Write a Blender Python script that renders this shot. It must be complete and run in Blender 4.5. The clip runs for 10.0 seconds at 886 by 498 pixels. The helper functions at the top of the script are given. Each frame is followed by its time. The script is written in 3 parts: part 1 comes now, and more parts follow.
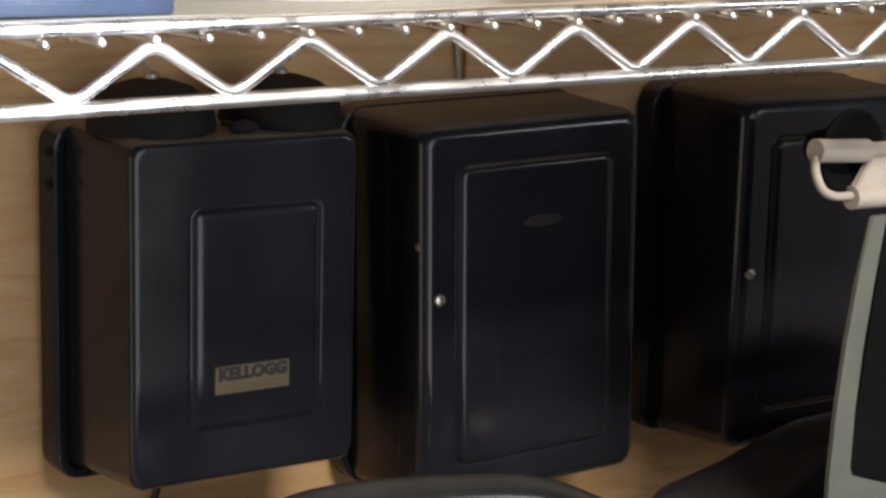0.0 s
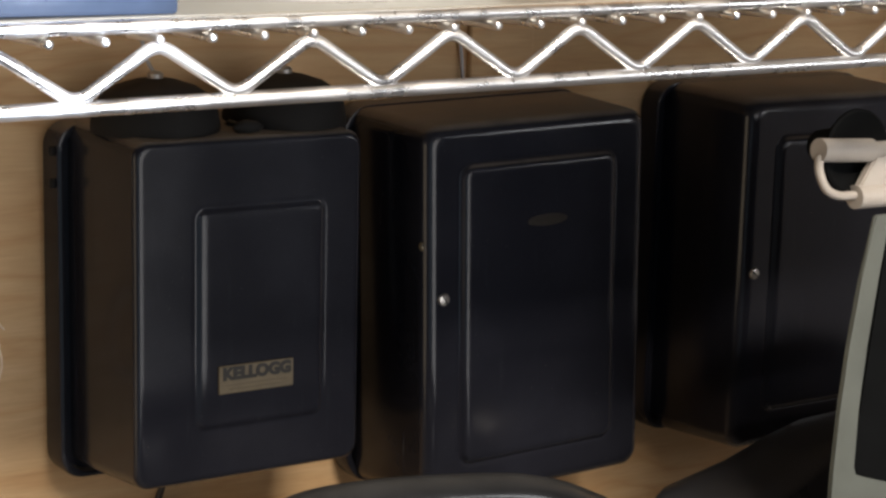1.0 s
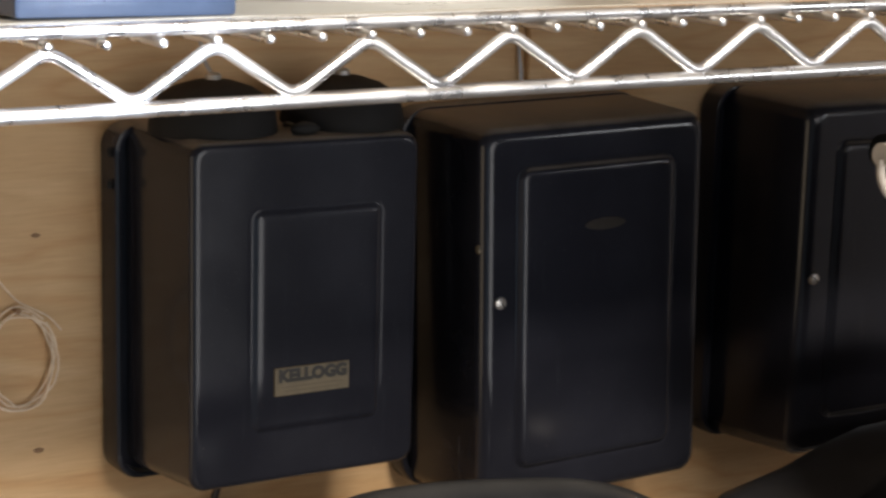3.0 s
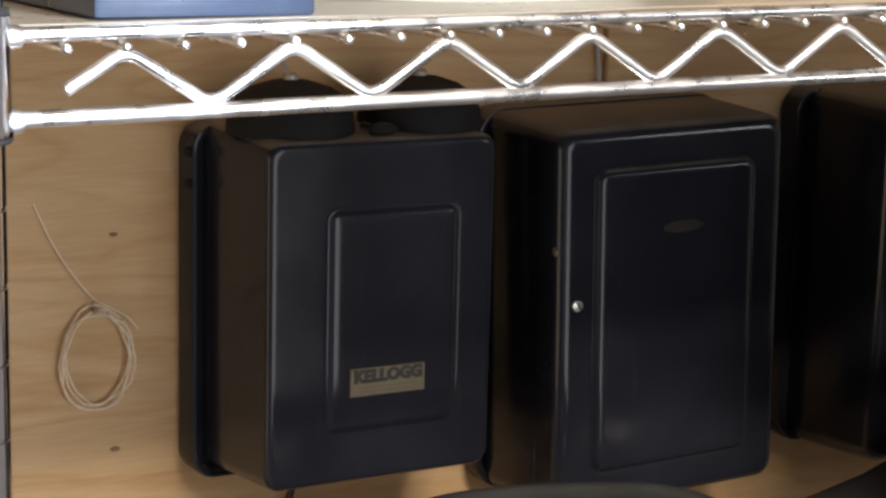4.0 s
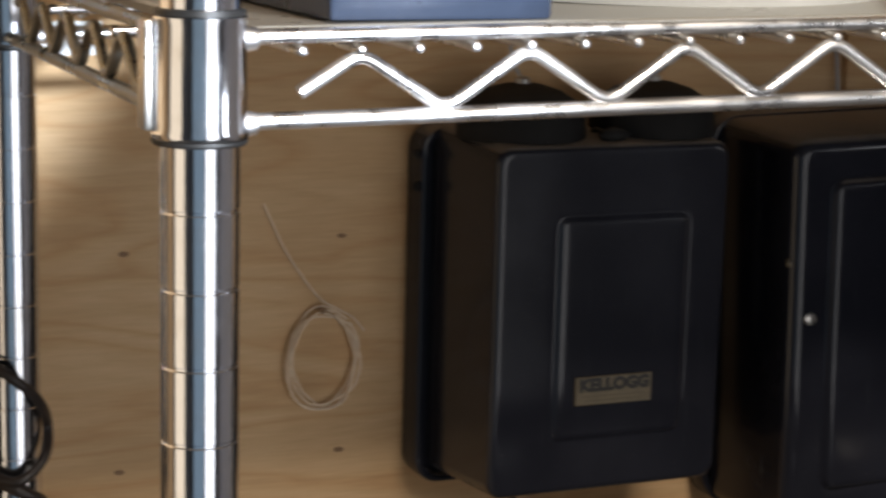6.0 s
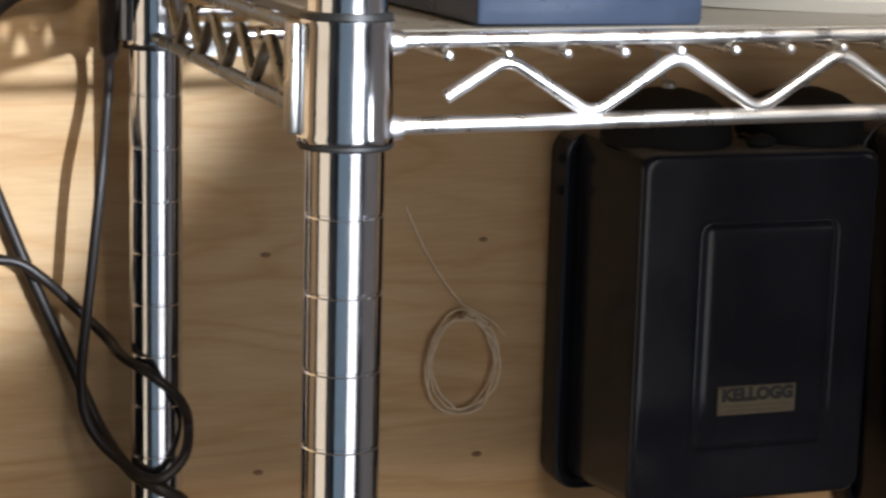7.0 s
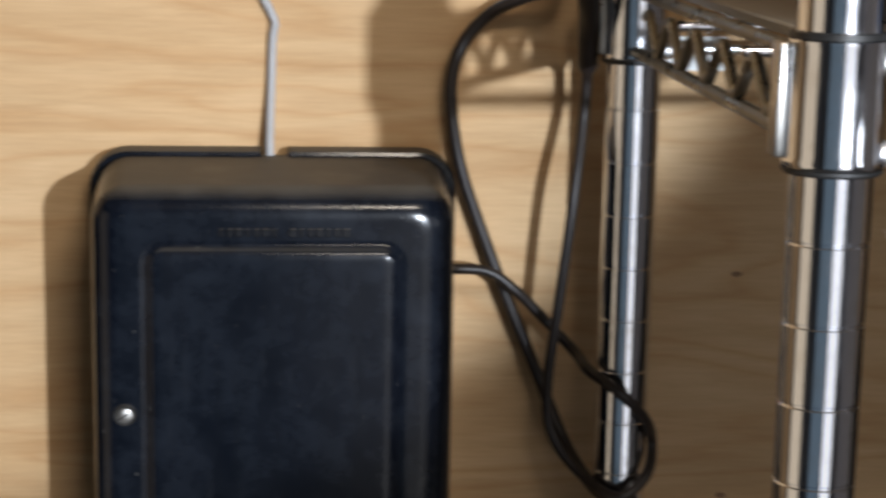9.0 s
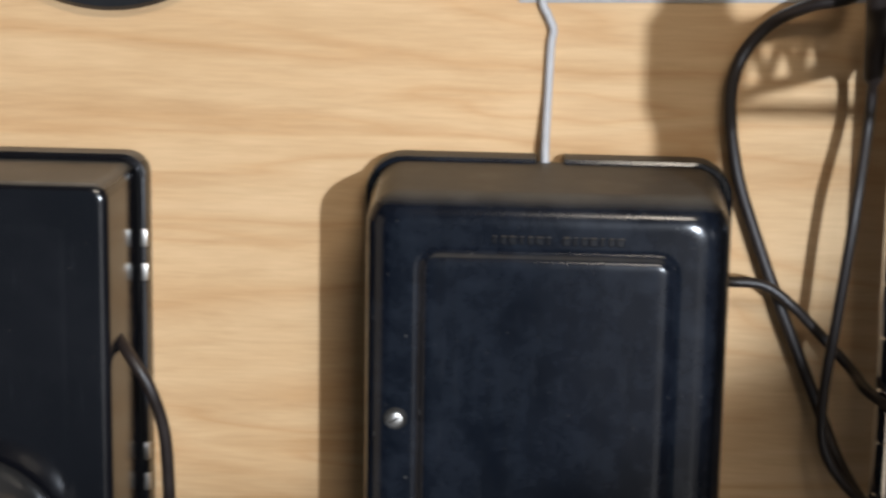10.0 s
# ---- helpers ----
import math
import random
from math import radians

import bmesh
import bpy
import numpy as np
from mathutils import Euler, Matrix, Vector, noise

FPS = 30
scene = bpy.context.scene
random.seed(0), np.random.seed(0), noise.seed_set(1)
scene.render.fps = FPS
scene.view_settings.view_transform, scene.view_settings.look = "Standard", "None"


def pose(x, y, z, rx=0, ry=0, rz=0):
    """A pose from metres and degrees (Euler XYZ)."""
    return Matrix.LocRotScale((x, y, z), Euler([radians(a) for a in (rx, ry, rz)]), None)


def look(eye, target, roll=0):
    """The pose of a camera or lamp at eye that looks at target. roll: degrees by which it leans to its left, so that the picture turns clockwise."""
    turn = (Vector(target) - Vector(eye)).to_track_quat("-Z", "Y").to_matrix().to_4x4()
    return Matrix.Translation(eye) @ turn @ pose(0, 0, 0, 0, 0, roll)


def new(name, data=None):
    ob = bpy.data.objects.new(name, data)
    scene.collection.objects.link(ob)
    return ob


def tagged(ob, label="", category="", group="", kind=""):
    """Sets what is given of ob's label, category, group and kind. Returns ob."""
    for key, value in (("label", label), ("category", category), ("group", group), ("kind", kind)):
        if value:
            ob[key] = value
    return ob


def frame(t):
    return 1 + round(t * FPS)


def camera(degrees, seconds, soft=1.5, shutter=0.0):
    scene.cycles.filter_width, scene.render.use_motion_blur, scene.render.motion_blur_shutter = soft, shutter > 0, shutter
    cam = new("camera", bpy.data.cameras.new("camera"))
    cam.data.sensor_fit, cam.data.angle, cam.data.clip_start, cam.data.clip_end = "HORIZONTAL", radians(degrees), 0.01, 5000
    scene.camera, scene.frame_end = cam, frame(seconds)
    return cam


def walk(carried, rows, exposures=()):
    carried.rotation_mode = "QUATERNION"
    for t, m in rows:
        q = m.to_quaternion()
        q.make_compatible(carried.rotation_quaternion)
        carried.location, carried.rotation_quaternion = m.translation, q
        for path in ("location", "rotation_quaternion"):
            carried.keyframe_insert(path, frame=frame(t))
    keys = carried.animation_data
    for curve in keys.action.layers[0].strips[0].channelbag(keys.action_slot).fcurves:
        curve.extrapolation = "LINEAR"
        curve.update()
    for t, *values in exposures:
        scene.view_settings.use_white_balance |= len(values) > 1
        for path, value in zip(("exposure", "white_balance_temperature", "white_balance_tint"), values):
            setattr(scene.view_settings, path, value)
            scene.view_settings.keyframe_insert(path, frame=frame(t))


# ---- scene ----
cam = camera(25.8, 10.0, soft=2.6, shutter=0.6)

PATH = [
    (0, (-0.1697, -0.9877, 1.4093), (0.9261, 0.6421, 1.0308), 1.44),
    (0.5, (-0.1698, -0.9886, 1.4093), (0.9235, 0.6428, 1.0307), 1.40),
    (1, (-0.1696, -0.9889, 1.4092), (0.9216, 0.6438, 1.0306), 1.41),
    (1.5, (-0.1693, -0.9886, 1.4090), (0.9177, 0.6472, 1.0314), 1.42),
    (2, (-0.1687, -0.9878, 1.4088), (0.9073, 0.6553, 1.0318), 1.44),
    (2.5, (-0.1681, -0.9866, 1.4086), (0.8949, 0.6650, 1.0312), 1.46),
    (3, (-0.1673, -0.9849, 1.4084), (0.8750, 0.6798, 1.0313), 1.46),
    (3.2, (-0.1670, -0.9841, 1.4083), (0.8534, 0.6941, 1.0309), 1.59),
    (4.3, (-0.1653, -0.9788, 1.4079), (0.8071, 0.7276, 1.0298), 1.34),
    (4.5, (-0.1650, -0.9777, 1.4079), (0.8072, 0.7289, 1.0302), 1.28),
    (5, (-0.1643, -0.9746, 1.4078), (0.7756, 0.7494, 1.0279), 1.39),
    (5.5, (-0.1636, -0.9714, 1.4078), (0.6914, 0.7963, 1.0280), 1.50),
    (6, (-0.1632, -0.9680, 1.4078), (0.6072, 0.8377, 1.0256), 1.47),
    (6.2, (-0.1630, -0.9666, 1.4079), (0.5658, 0.8564, 1.0263), 1.55),
    (7.3, (-0.1629, -0.9585, 1.4087), (0.4340, 0.9107, 1.0218), 1.52),
    (7.5, (-0.1629, -0.9570, 1.4087), (0.3893, 0.9259, 1.0218), 1.52),
    (8, (-0.1633, -0.9532, 1.4092), (0.2183, 0.9713, 1.0213), 1.27),
    (8.5, (-0.1641, -0.9495, 1.4099), (0.1050, 0.9944, 1.0242), 0.97),
    (9, (-0.1652, -0.9458, 1.4108), (0.0105, 1.0080, 1.0215), 1.06),
    (9.5, (-0.1667, -0.9423, 1.4119), (-0.1542, 1.0193, 1.0219), 1.02),
    (10, (-0.1687, -0.9388, 1.4132), (-0.2669, 1.0196, 1.0199), 0.96),
]
walk(cam, [(t, look(eye, target, roll)) for t, eye, target, roll in PATH],
     exposures=((0, 0.75), (2, 0.74), (3, 0.86), (4.5, 0.82), (5.5, 0.48), (6, 0.12), (7.5, -0.24), (8.5, -0.64), (9.5, -0.78), (10, -0.60)))

# ---------------------------------------------------------------- light
world = bpy.data.worlds.new("room_air")
scene.world = world
world.use_nodes = True
world.node_tree.nodes["Background"].inputs[0].default_value = (0.9, 0.95, 1.0, 1)
world.node_tree.nodes["Background"].inputs[1].default_value = 0.05


def area_lamp(name, eye, target, wide, high, watts, color):
    data = bpy.data.lights.new(name, "AREA")
    data.shape, data.size, data.size_y, data.energy, data.color = "RECTANGLE", wide, high, watts, color
    ob = new(name, data)
    ob.matrix_world = look(eye, target)
    return ob


area_lamp("ceiling_tube_light", (0.30, -1.74, 2.38), (0.35, -0.2, 1.2), 0.6, 0.16, 28, (1.0, 0.88, 0.74))
area_lamp("door_daylight", (0.775, -3.05, 1.03), (0.775, 0, 1.03), 1.33, 2.0, 16.5, (0.97, 0.95, 0.95))
area_lamp("window_daylight", (-0.90, -3.05, 1.03), (-0.90, 0, 1.03), 1.63, 2.0, 2.4, (0.56, 0.80, 1.0))
# added warm panel, stands in for a lit wall out of view to the west
area_lamp("lit_wall_panel", (-2.26, -1.0, 1.05), (0, -1.0, 1.05), 1.35, 2.0, 9, (1.0, 0.79, 0.55))
area_lamp("east_window_light", (2.45, -2.56, 1.6), (0, -2.56, 1.6), 0.8, 0.56, 8, (0.95, 0.97, 1.0))
spot = bpy.data.lights.new("work_lamp_beam", "SPOT")
spot.energy, spot.color, spot.shadow_soft_size = 184, (0.905, 1.0, 1.13), 0.014
# cone cut narrow: its soft edge replaces the shadow of an unseen blocker
spot.spot_size, spot.spot_blend = radians(30.0), 0.22
new("work_lamp_beam", spot).matrix_world = look((0.35, -1.65, 1.43), (-0.315, 0, 1.53))


# ---------------------------------------------------------------- materials
def mat_new(name):
    m = bpy.data.materials.new(name)
    m.use_nodes = True
    nt = m.node_tree
    return m, nt, nt.nodes["Principled BSDF"]


def nd(nt, kind, **values):
    n = nt.nodes.new(kind)
    for k, v in values.items():
        if k in n.inputs:
            n.inputs[k].default_value = v
    return n


def ramp(nt, src, stops):
    n = nt.nodes.new("ShaderNodeValToRGB")
    while len(n.color_ramp.elements) < len(stops):
        n.color_ramp.elements.new(0.5)
    for e, (p, c) in zip(n.color_ramp.elements, stops):
        e.position, e.color = p, (*c, 1)
    nt.links.new(src, n.inputs[0])
    return n.outputs[0]


def coords(nt, scale=(1, 1, 1)):
    tc = nt.nodes.new("ShaderNodeTexCoord")
    mp = nt.nodes.new("ShaderNodeMapping")
    mp.inputs["Scale"].default_value = scale
    nt.links.new(tc.outputs["Object"], mp.inputs[0])
    return mp.outputs[0]


def mixed(nt, fac, a, b, mode="MIX"):
    n = nt.nodes.new("ShaderNodeMix")
    n.data_type, n.blend_type = "RGBA", mode
    for sock, v in ((n.inputs["Factor"], fac), (n.inputs["A"], a), (n.inputs["B"], b)):
        if isinstance(v, bpy.types.NodeSocket):
            nt.links.new(v, sock)
        elif isinstance(v, (tuple, list)):
            sock.default_value = (*v, 1)
        else:
            sock.default_value = v
    return n.outputs["Result"]


def noisy(nt, vec, scale, detail=4, rough=0.55, distort=0.0):
    n = nd(nt, "ShaderNodeTexNoise", Scale=scale, Detail=detail, Roughness=rough, Distortion=distort)
    nt.links.new(vec, n.inputs["Vector"])
    return n.outputs[0]


def bumped(nt, bsdf, height, strength, distance):
    b = nd(nt, "ShaderNodeBump", Strength=strength, Distance=distance)
    nt.links.new(height, b.inputs["Height"])
    nt.links.new(b.outputs[0], bsdf.inputs["Normal"])


def plywood_material():
    m, nt, b = mat_new("plywood")
    broad = noisy(nt, coords(nt, (0.8, 1, 5.0)), 2.4, 3, 0.5, 0.5)
    # rotary-cut figure: contour bands of a slow field
    mult = nt.nodes.new("ShaderNodeMath")
    mult.operation, mult.inputs[1].default_value = "MULTIPLY", 9.0
    nt.links.new(broad, mult.inputs[0])
    frac = nt.nodes.new("ShaderNodeMath")
    frac.operation = "FRACT"
    nt.links.new(mult.outputs[0], frac.inputs[0])
    bands = ramp(nt, frac.outputs[0], [(0.0, (0.580, 0.388, 0.214)), (0.3, (0.625, 0.440, 0.256)), (0.72, (0.61, 0.420, 0.238)), (0.92, (0.555, 0.358, 0.188)), (1.0, (0.580, 0.388, 0.214))])
    wisp = ramp(nt, noisy(nt, coords(nt, (1.7, 1, 15)), 4.0, 5, 0.62, 1.3), [(0.36, (0.80, 0.74, 0.66)), (0.56, (1.03, 1.03, 1.03))])
    fibre = noisy(nt, coords(nt, (8, 1, 110)), 5, 6, 0.6, 0.2)
    fib = ramp(nt, fibre, [(0.3, (0.90, 0.88, 0.86)), (0.7, (1.04, 1.04, 1.04))])
    stain = ramp(nt, noisy(nt, coords(nt, (1.4, 1, 2.4)), 3.1, 3), [(0.3, (0.86, 0.80, 0.72)), (0.65, (1.05, 1.05, 1.05))])
    col = mixed(nt, 0.8, bands, fib, "MULTIPLY")
    col = mixed(nt, 0.36, col, wisp, "MULTIPLY")
    col = mixed(nt, 0.9, col, stain, "MULTIPLY")
    nt.links.new(col, b.inputs["Base Color"])
    b.inputs["Roughness"].default_value = 0.68
    b.inputs["Specular IOR Level"].default_value = 0.2
    bumped(nt, b, fibre, 0.15, 0.001)
    return m


def enamel_material(name, base, rough, dust, dusty=0.8, coat=0.14, gloss=0.22, wear=0.0):
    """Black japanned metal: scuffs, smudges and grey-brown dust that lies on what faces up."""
    m, nt, b = mat_new(name)
    vec = coords(nt)
    smudge = noisy(nt, vec, 14, 5, 0.6)
    fine = noisy(nt, vec, 160, 3, 0.6)
    paint = mixed(nt, ramp(nt, smudge, [(0.45, (0, 0, 0)), (0.75, (0.5, 0.5, 0.5))]), base, tuple(c * 1.8 + 0.002 for c in base))
    speck = ramp(nt, noisy(nt, vec, 650, 2, 0.5), [(0.735, (0, 0, 0)), (0.78, (0.35, 0.35, 0.35))])
    paint = mixed(nt, speck, paint, (0.16, 0.15, 0.135))
    scuff = ramp(nt, noisy(nt, coords(nt, (60, 60, 6)), 3.0, 4, 0.7), [(0.60, (0, 0, 0)), (0.72, (0.22, 0.22, 0.22))])
    paint = mixed(nt, scuff, paint, (0.035, 0.038, 0.045))
    if wear:
        # hazy rubbed patches, fine vertical streaks and small bright chips
        haze = ramp(nt, noisy(nt, vec, 46, 7, 0.74, 0.1), [(0.40, (0, 0, 0)), (0.72, (wear, wear, wear))])
        paint = mixed(nt, haze, paint, (0.019, 0.024, 0.034))
        streak = ramp(nt, noisy(nt, coords(nt, (110, 110, 7)), 1.0, 5, 0.65), [(0.50, (0, 0, 0)), (0.70, (wear * 0.8,) * 3)])
        paint = mixed(nt, streak, paint, (0.0035, 0.0045, 0.007))
        chip = ramp(nt, noisy(nt, vec, 210, 2, 0.4), [(0.745, (0, 0, 0)), (0.78, (0.3, 0.3, 0.3))])
        paint = mixed(nt, chip, paint, (0.15, 0.145, 0.135))
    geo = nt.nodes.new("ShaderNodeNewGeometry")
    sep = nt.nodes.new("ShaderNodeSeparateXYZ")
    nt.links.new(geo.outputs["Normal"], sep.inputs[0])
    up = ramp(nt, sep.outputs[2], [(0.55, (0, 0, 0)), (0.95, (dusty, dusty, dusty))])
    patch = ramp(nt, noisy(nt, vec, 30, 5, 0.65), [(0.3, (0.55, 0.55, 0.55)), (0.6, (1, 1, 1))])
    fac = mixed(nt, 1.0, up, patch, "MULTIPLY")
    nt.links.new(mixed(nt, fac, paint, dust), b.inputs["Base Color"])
    r = mixed(nt, fac, ramp(nt, smudge, [(0.3, (rough * 0.8,) * 3), (0.7, (rough * 1.35,) * 3)]), (0.9, 0.9, 0.9))
    nt.links.new(r, b.inputs["Roughness"])
    b.inputs["Specular IOR Level"].default_value = gloss
    b.inputs["Coat Weight"].default_value, b.inputs["Coat Roughness"].default_value = coat, 0.09
    bumped(nt, b, fine, 0.06, 0.0006)
    return m


def chrome_material(name, rough=0.09, base=(0.80, 0.80, 0.82)):
    m, nt, b = mat_new(name)
    vec = coords(nt)
    film = noisy(nt, vec, 45, 4, 0.6)
    nt.links.new(mixed(nt, ramp(nt, film, [(0.5, (0, 0, 0)), (0.8, (0.5, 0.5, 0.5))]), base, (0.5, 0.46, 0.42)), b.inputs["Base Color"])
    nt.links.new(ramp(nt, film, [(0.35, (rough * 0.6,) * 3), (0.75, (rough * 2.2,) * 3)]), b.inputs["Roughness"])
    b.inputs["Metallic"].default_value = 1.0
    bumped(nt, b, noisy(nt, vec, 260, 2), 0.03, 0.0004)
    return m


def plain_material(name, base, rough=0.5, metal=0.0, vary=0.25, scale=40, bump=0.1):
    m, nt, b = mat_new(name)
    vec = coords(nt)
    n = noisy(nt, vec, scale, 5, 0.6)
    big = noisy(nt, vec, scale * 0.12, 3)
    lo, hi = tuple(c * (1 - vary) for c in base), tuple(min(1, c * (1 + vary * 0.6)) for c in base)
    col = mixed(nt, 0.35, ramp(nt, n, [(0.3, lo), (0.7, hi)]), ramp(nt, big, [(0.35, lo), (0.65, hi)]))
    nt.links.new(col, b.inputs["Base Color"])
    nt.links.new(ramp(nt, n, [(0.3, (rough * 0.85,) * 3), (0.7, (min(1, rough * 1.15),) * 3)]), b.inputs["Roughness"])
    b.inputs["Metallic"].default_value = metal
    bumped(nt, b, n, bump, 0.0006)
    return m


PLY = plywood_material()
KNOT = plain_material("ply_knot", (0.26, 0.155, 0.085), 0.7, scale=300)
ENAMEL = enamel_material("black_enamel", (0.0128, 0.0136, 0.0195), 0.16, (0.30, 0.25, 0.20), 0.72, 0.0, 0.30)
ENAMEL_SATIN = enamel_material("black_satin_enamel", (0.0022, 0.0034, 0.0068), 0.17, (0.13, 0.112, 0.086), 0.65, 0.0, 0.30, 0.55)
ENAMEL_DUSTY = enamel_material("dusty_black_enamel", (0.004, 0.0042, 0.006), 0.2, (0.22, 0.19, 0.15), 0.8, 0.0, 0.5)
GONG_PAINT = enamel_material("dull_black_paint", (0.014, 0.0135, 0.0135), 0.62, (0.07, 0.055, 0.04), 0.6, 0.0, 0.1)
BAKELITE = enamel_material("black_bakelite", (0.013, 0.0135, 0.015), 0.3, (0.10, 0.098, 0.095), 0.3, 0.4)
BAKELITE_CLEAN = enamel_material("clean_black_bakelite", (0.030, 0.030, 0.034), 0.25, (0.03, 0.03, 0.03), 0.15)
CHROME = chrome_material("chrome_plate", 0.085, (0.72, 0.75, 0.82))
RAIL_CHROME = chrome_material("rail_chrome", 0.27, (0.80, 0.80, 0.81))
LINER = plain_material("grey_shelf_liner", (0.34, 0.325, 0.29), 0.3, vary=0.14, scale=14, bump=0.03)
# rough chrome, darkened: the shelf sides' shade is put into the base colour
CHROME_DARKENED = chrome_material("darkened_chrome", 0.3, (0.21, 0.205, 0.18))
NICKEL = chrome_material("worn_nickel", 0.3, (0.46, 0.445, 0.42))
RUBBER = plain_material("black_rubber", (0.012, 0.012, 0.012), 0.5, vary=0.4)
CABLE = plain_material("black_cable_jacket", (0.018, 0.0125, 0.011), 0.45, vary=0.4, scale=90)
GREY_WIRE = plain_material("grey_wire_jacket", (0.40, 0.40, 0.41), 0.4, vary=0.15, scale=80)
COPPER = plain_material("tinned_wire", (0.78, 0.64, 0.48), 0.4, 0.0, scale=200)
PLATE = plain_material("aged_brass_plate", (0.115, 0.092, 0.058), 0.55, 0.1, vary=0.3, scale=150)
DULL_METAL = plain_material("dull_grey_metal", (0.045, 0.05, 0.045), 0.5, 0.2, vary=0.3, scale=200)
INK = plain_material("black_ink", (0.012, 0.011, 0.01), 0.6)
FAINT_INK = plain_material("worn_ink", (0.085, 0.068, 0.042), 0.6)
WORN_GOLD = plain_material("worn_gilding", (0.024, 0.020, 0.016), 0.35, vary=0.6, scale=300)
GREY_PAINT = plain_material("grey_green_paint", (0.105, 0.115, 0.103), 0.5, vary=0.18, scale=60)
BLACK_CLOTH = plain_material("matt_black_panel", (0.005, 0.0055, 0.006), 0.85, vary=0.4, scale=400, bump=0.3)
BLACK_CLOTH.node_tree.nodes["Principled BSDF"].inputs["Specular IOR Level"].default_value = 0.06
WHITE_METAL = plain_material("off_white_enamel", (0.42, 0.385, 0.35), 0.42, vary=0.12, scale=70)
DISH = plain_material("white_glaze", (0.68, 0.71, 0.72), 0.3, vary=0.08, scale=20, bump=0.02)
PRINT_PINK = plain_material("pink_print", (0.62, 0.16, 0.20), 0.6, vary=0.3, scale=120)
PRINT_GREEN = plain_material("dark_green_print", (0.03, 0.045, 0.025), 0.6, vary=0.4, scale=120)
PRINT_GREY = plain_material("grey_print", (0.32, 0.31, 0.30), 0.6, vary=0.3, scale=120)
BLUE_TIN = plain_material("dark_blue_painted_tin", (0.033, 0.047, 0.080), 0.3, 0.2, vary=0.25, scale=30, bump=0.04)
CARDBOARD = plain_material("brown_cardboard", (0.30, 0.20, 0.12), 0.8, vary=0.2, scale=60)
ROOM_PAINT = plain_material("slate_wall_paint", (0.13, 0.14, 0.155), 0.8, vary=0.12, scale=8)
PALE_PAINT = plain_material("pale_grey_paint", (0.34, 0.34, 0.37), 0.8, vary=0.1, scale=8)
CEIL_PAINT = plain_material("grey_ceiling_paint", (0.30, 0.29, 0.27), 0.85, vary=0.06, scale=8)
FLOOR_MAT = plain_material("grey_concrete", (0.12, 0.125, 0.135), 0.75, vary=0.25, scale=12)


# ---------------------------------------------------------------- mesh helpers
def mesh_of(name, bm, material, smooth=True):
    bmesh.ops.recalc_face_normals(bm, faces=bm.faces)
    me = bpy.data.meshes.new(name)
    bm.to_mesh(me)
    bm.free()
    me.materials.append(material)
    if smooth:
        me.shade_smooth()
        me.set_sharp_from_angle(angle=radians(38))
    return me


def part(name, bm, material, parent=None, label="", smooth=True):
    ob = new(name, mesh_of(name, bm, material, smooth))
    if parent is not None:
        ob.parent = parent
    if label:
        ob["label"] = label
    return ob


def thing(name, label, category, group="", at=(0, 0, 0)):
    ob = new(name)
    ob.empty_display_size = 0.02
    ob.location = at
    return tagged(ob, label, category, group)


def box_bm(x0, x1, y0, y1, z0, z1, bevel=0.0, seg=2):
    bm = bmesh.new()
    v = [bm.verts.new((x, y, z)) for x in (x0, x1) for y in (y0, y1) for z in (z0, z1)]
    for f in ((0, 1, 3, 2), (4, 6, 7, 5), (0, 4, 5, 1), (2, 3, 7, 6), (0, 2, 6, 4), (1, 5, 7, 3)):
        bm.faces.new([v[i] for i in f])
    if bevel:
        bmesh.ops.bevel(bm, geom=bm.edges[:], offset=bevel, segments=seg, affect="EDGES", profile=0.5)
    return bm


def ring_rect(hw, hh, r, n=6):
    """Points of a rounded rectangle in x and z, from the lower right on."""
    r = min(r, hw * 0.999, hh * 0.999)
    pts = []
    for cx, cz, a0 in ((hw - r, -hh + r, -90), (hw - r, hh - r, 0), (-hw + r, hh - r, 90), (-hw + r, -hh + r, 180)):
        for i in range(n + 1):
            a = radians(a0 + 90 * i / n)
            pts.append((cx + r * math.cos(a), cz + r * math.sin(a)))
    return pts


def loft_bm(rings, closed_start=True, closed_end=True):
    """rings: lists of 3D points, all of one length."""
    bm = bmesh.new()
    rows = [[bm.verts.new(p) for p in ring] for ring in rings]
    n = len(rows[0])
    for a, b in zip(rows, rows[1:]):
        for i in range(n):
            bm.faces.new((a[i], a[(i + 1) % n], b[(i + 1) % n], b[i]))
    if closed_start:
        bm.faces.new(rows[0])
    if closed_end:
        bm.faces.new(rows[-1][::-1])
    return bm


def rect_loft(steps, n=6, **kw):
    """steps: (half width, half height, corner radius, y, x shift, z shift)."""
    return loft_bm([[(x + dx, y, z + dz) for x, z in ring_rect(hw, hh, r, n)] for hw, hh, r, y, dx, dz in steps], **kw)


def lathe_bm(profile, n=32, axis="z", at=(0, 0, 0), closed=True):
    """profile: (radius, height) pairs turned about an axis."""
    rings = []
    for r, h in profile:
        ring = []
        for i in range(n):
            a = 2 * math.pi * i / n
            c, s = r * math.cos(a), r * math.sin(a)
            p = {"z": (c, s, h), "y": (c, h, s), "x": (h, c, s)}[axis]
            ring.append((p[0] + at[0], p[1] + at[1], p[2] + at[2]))
        rings.append(ring)
    return loft_bm(rings, closed, closed)


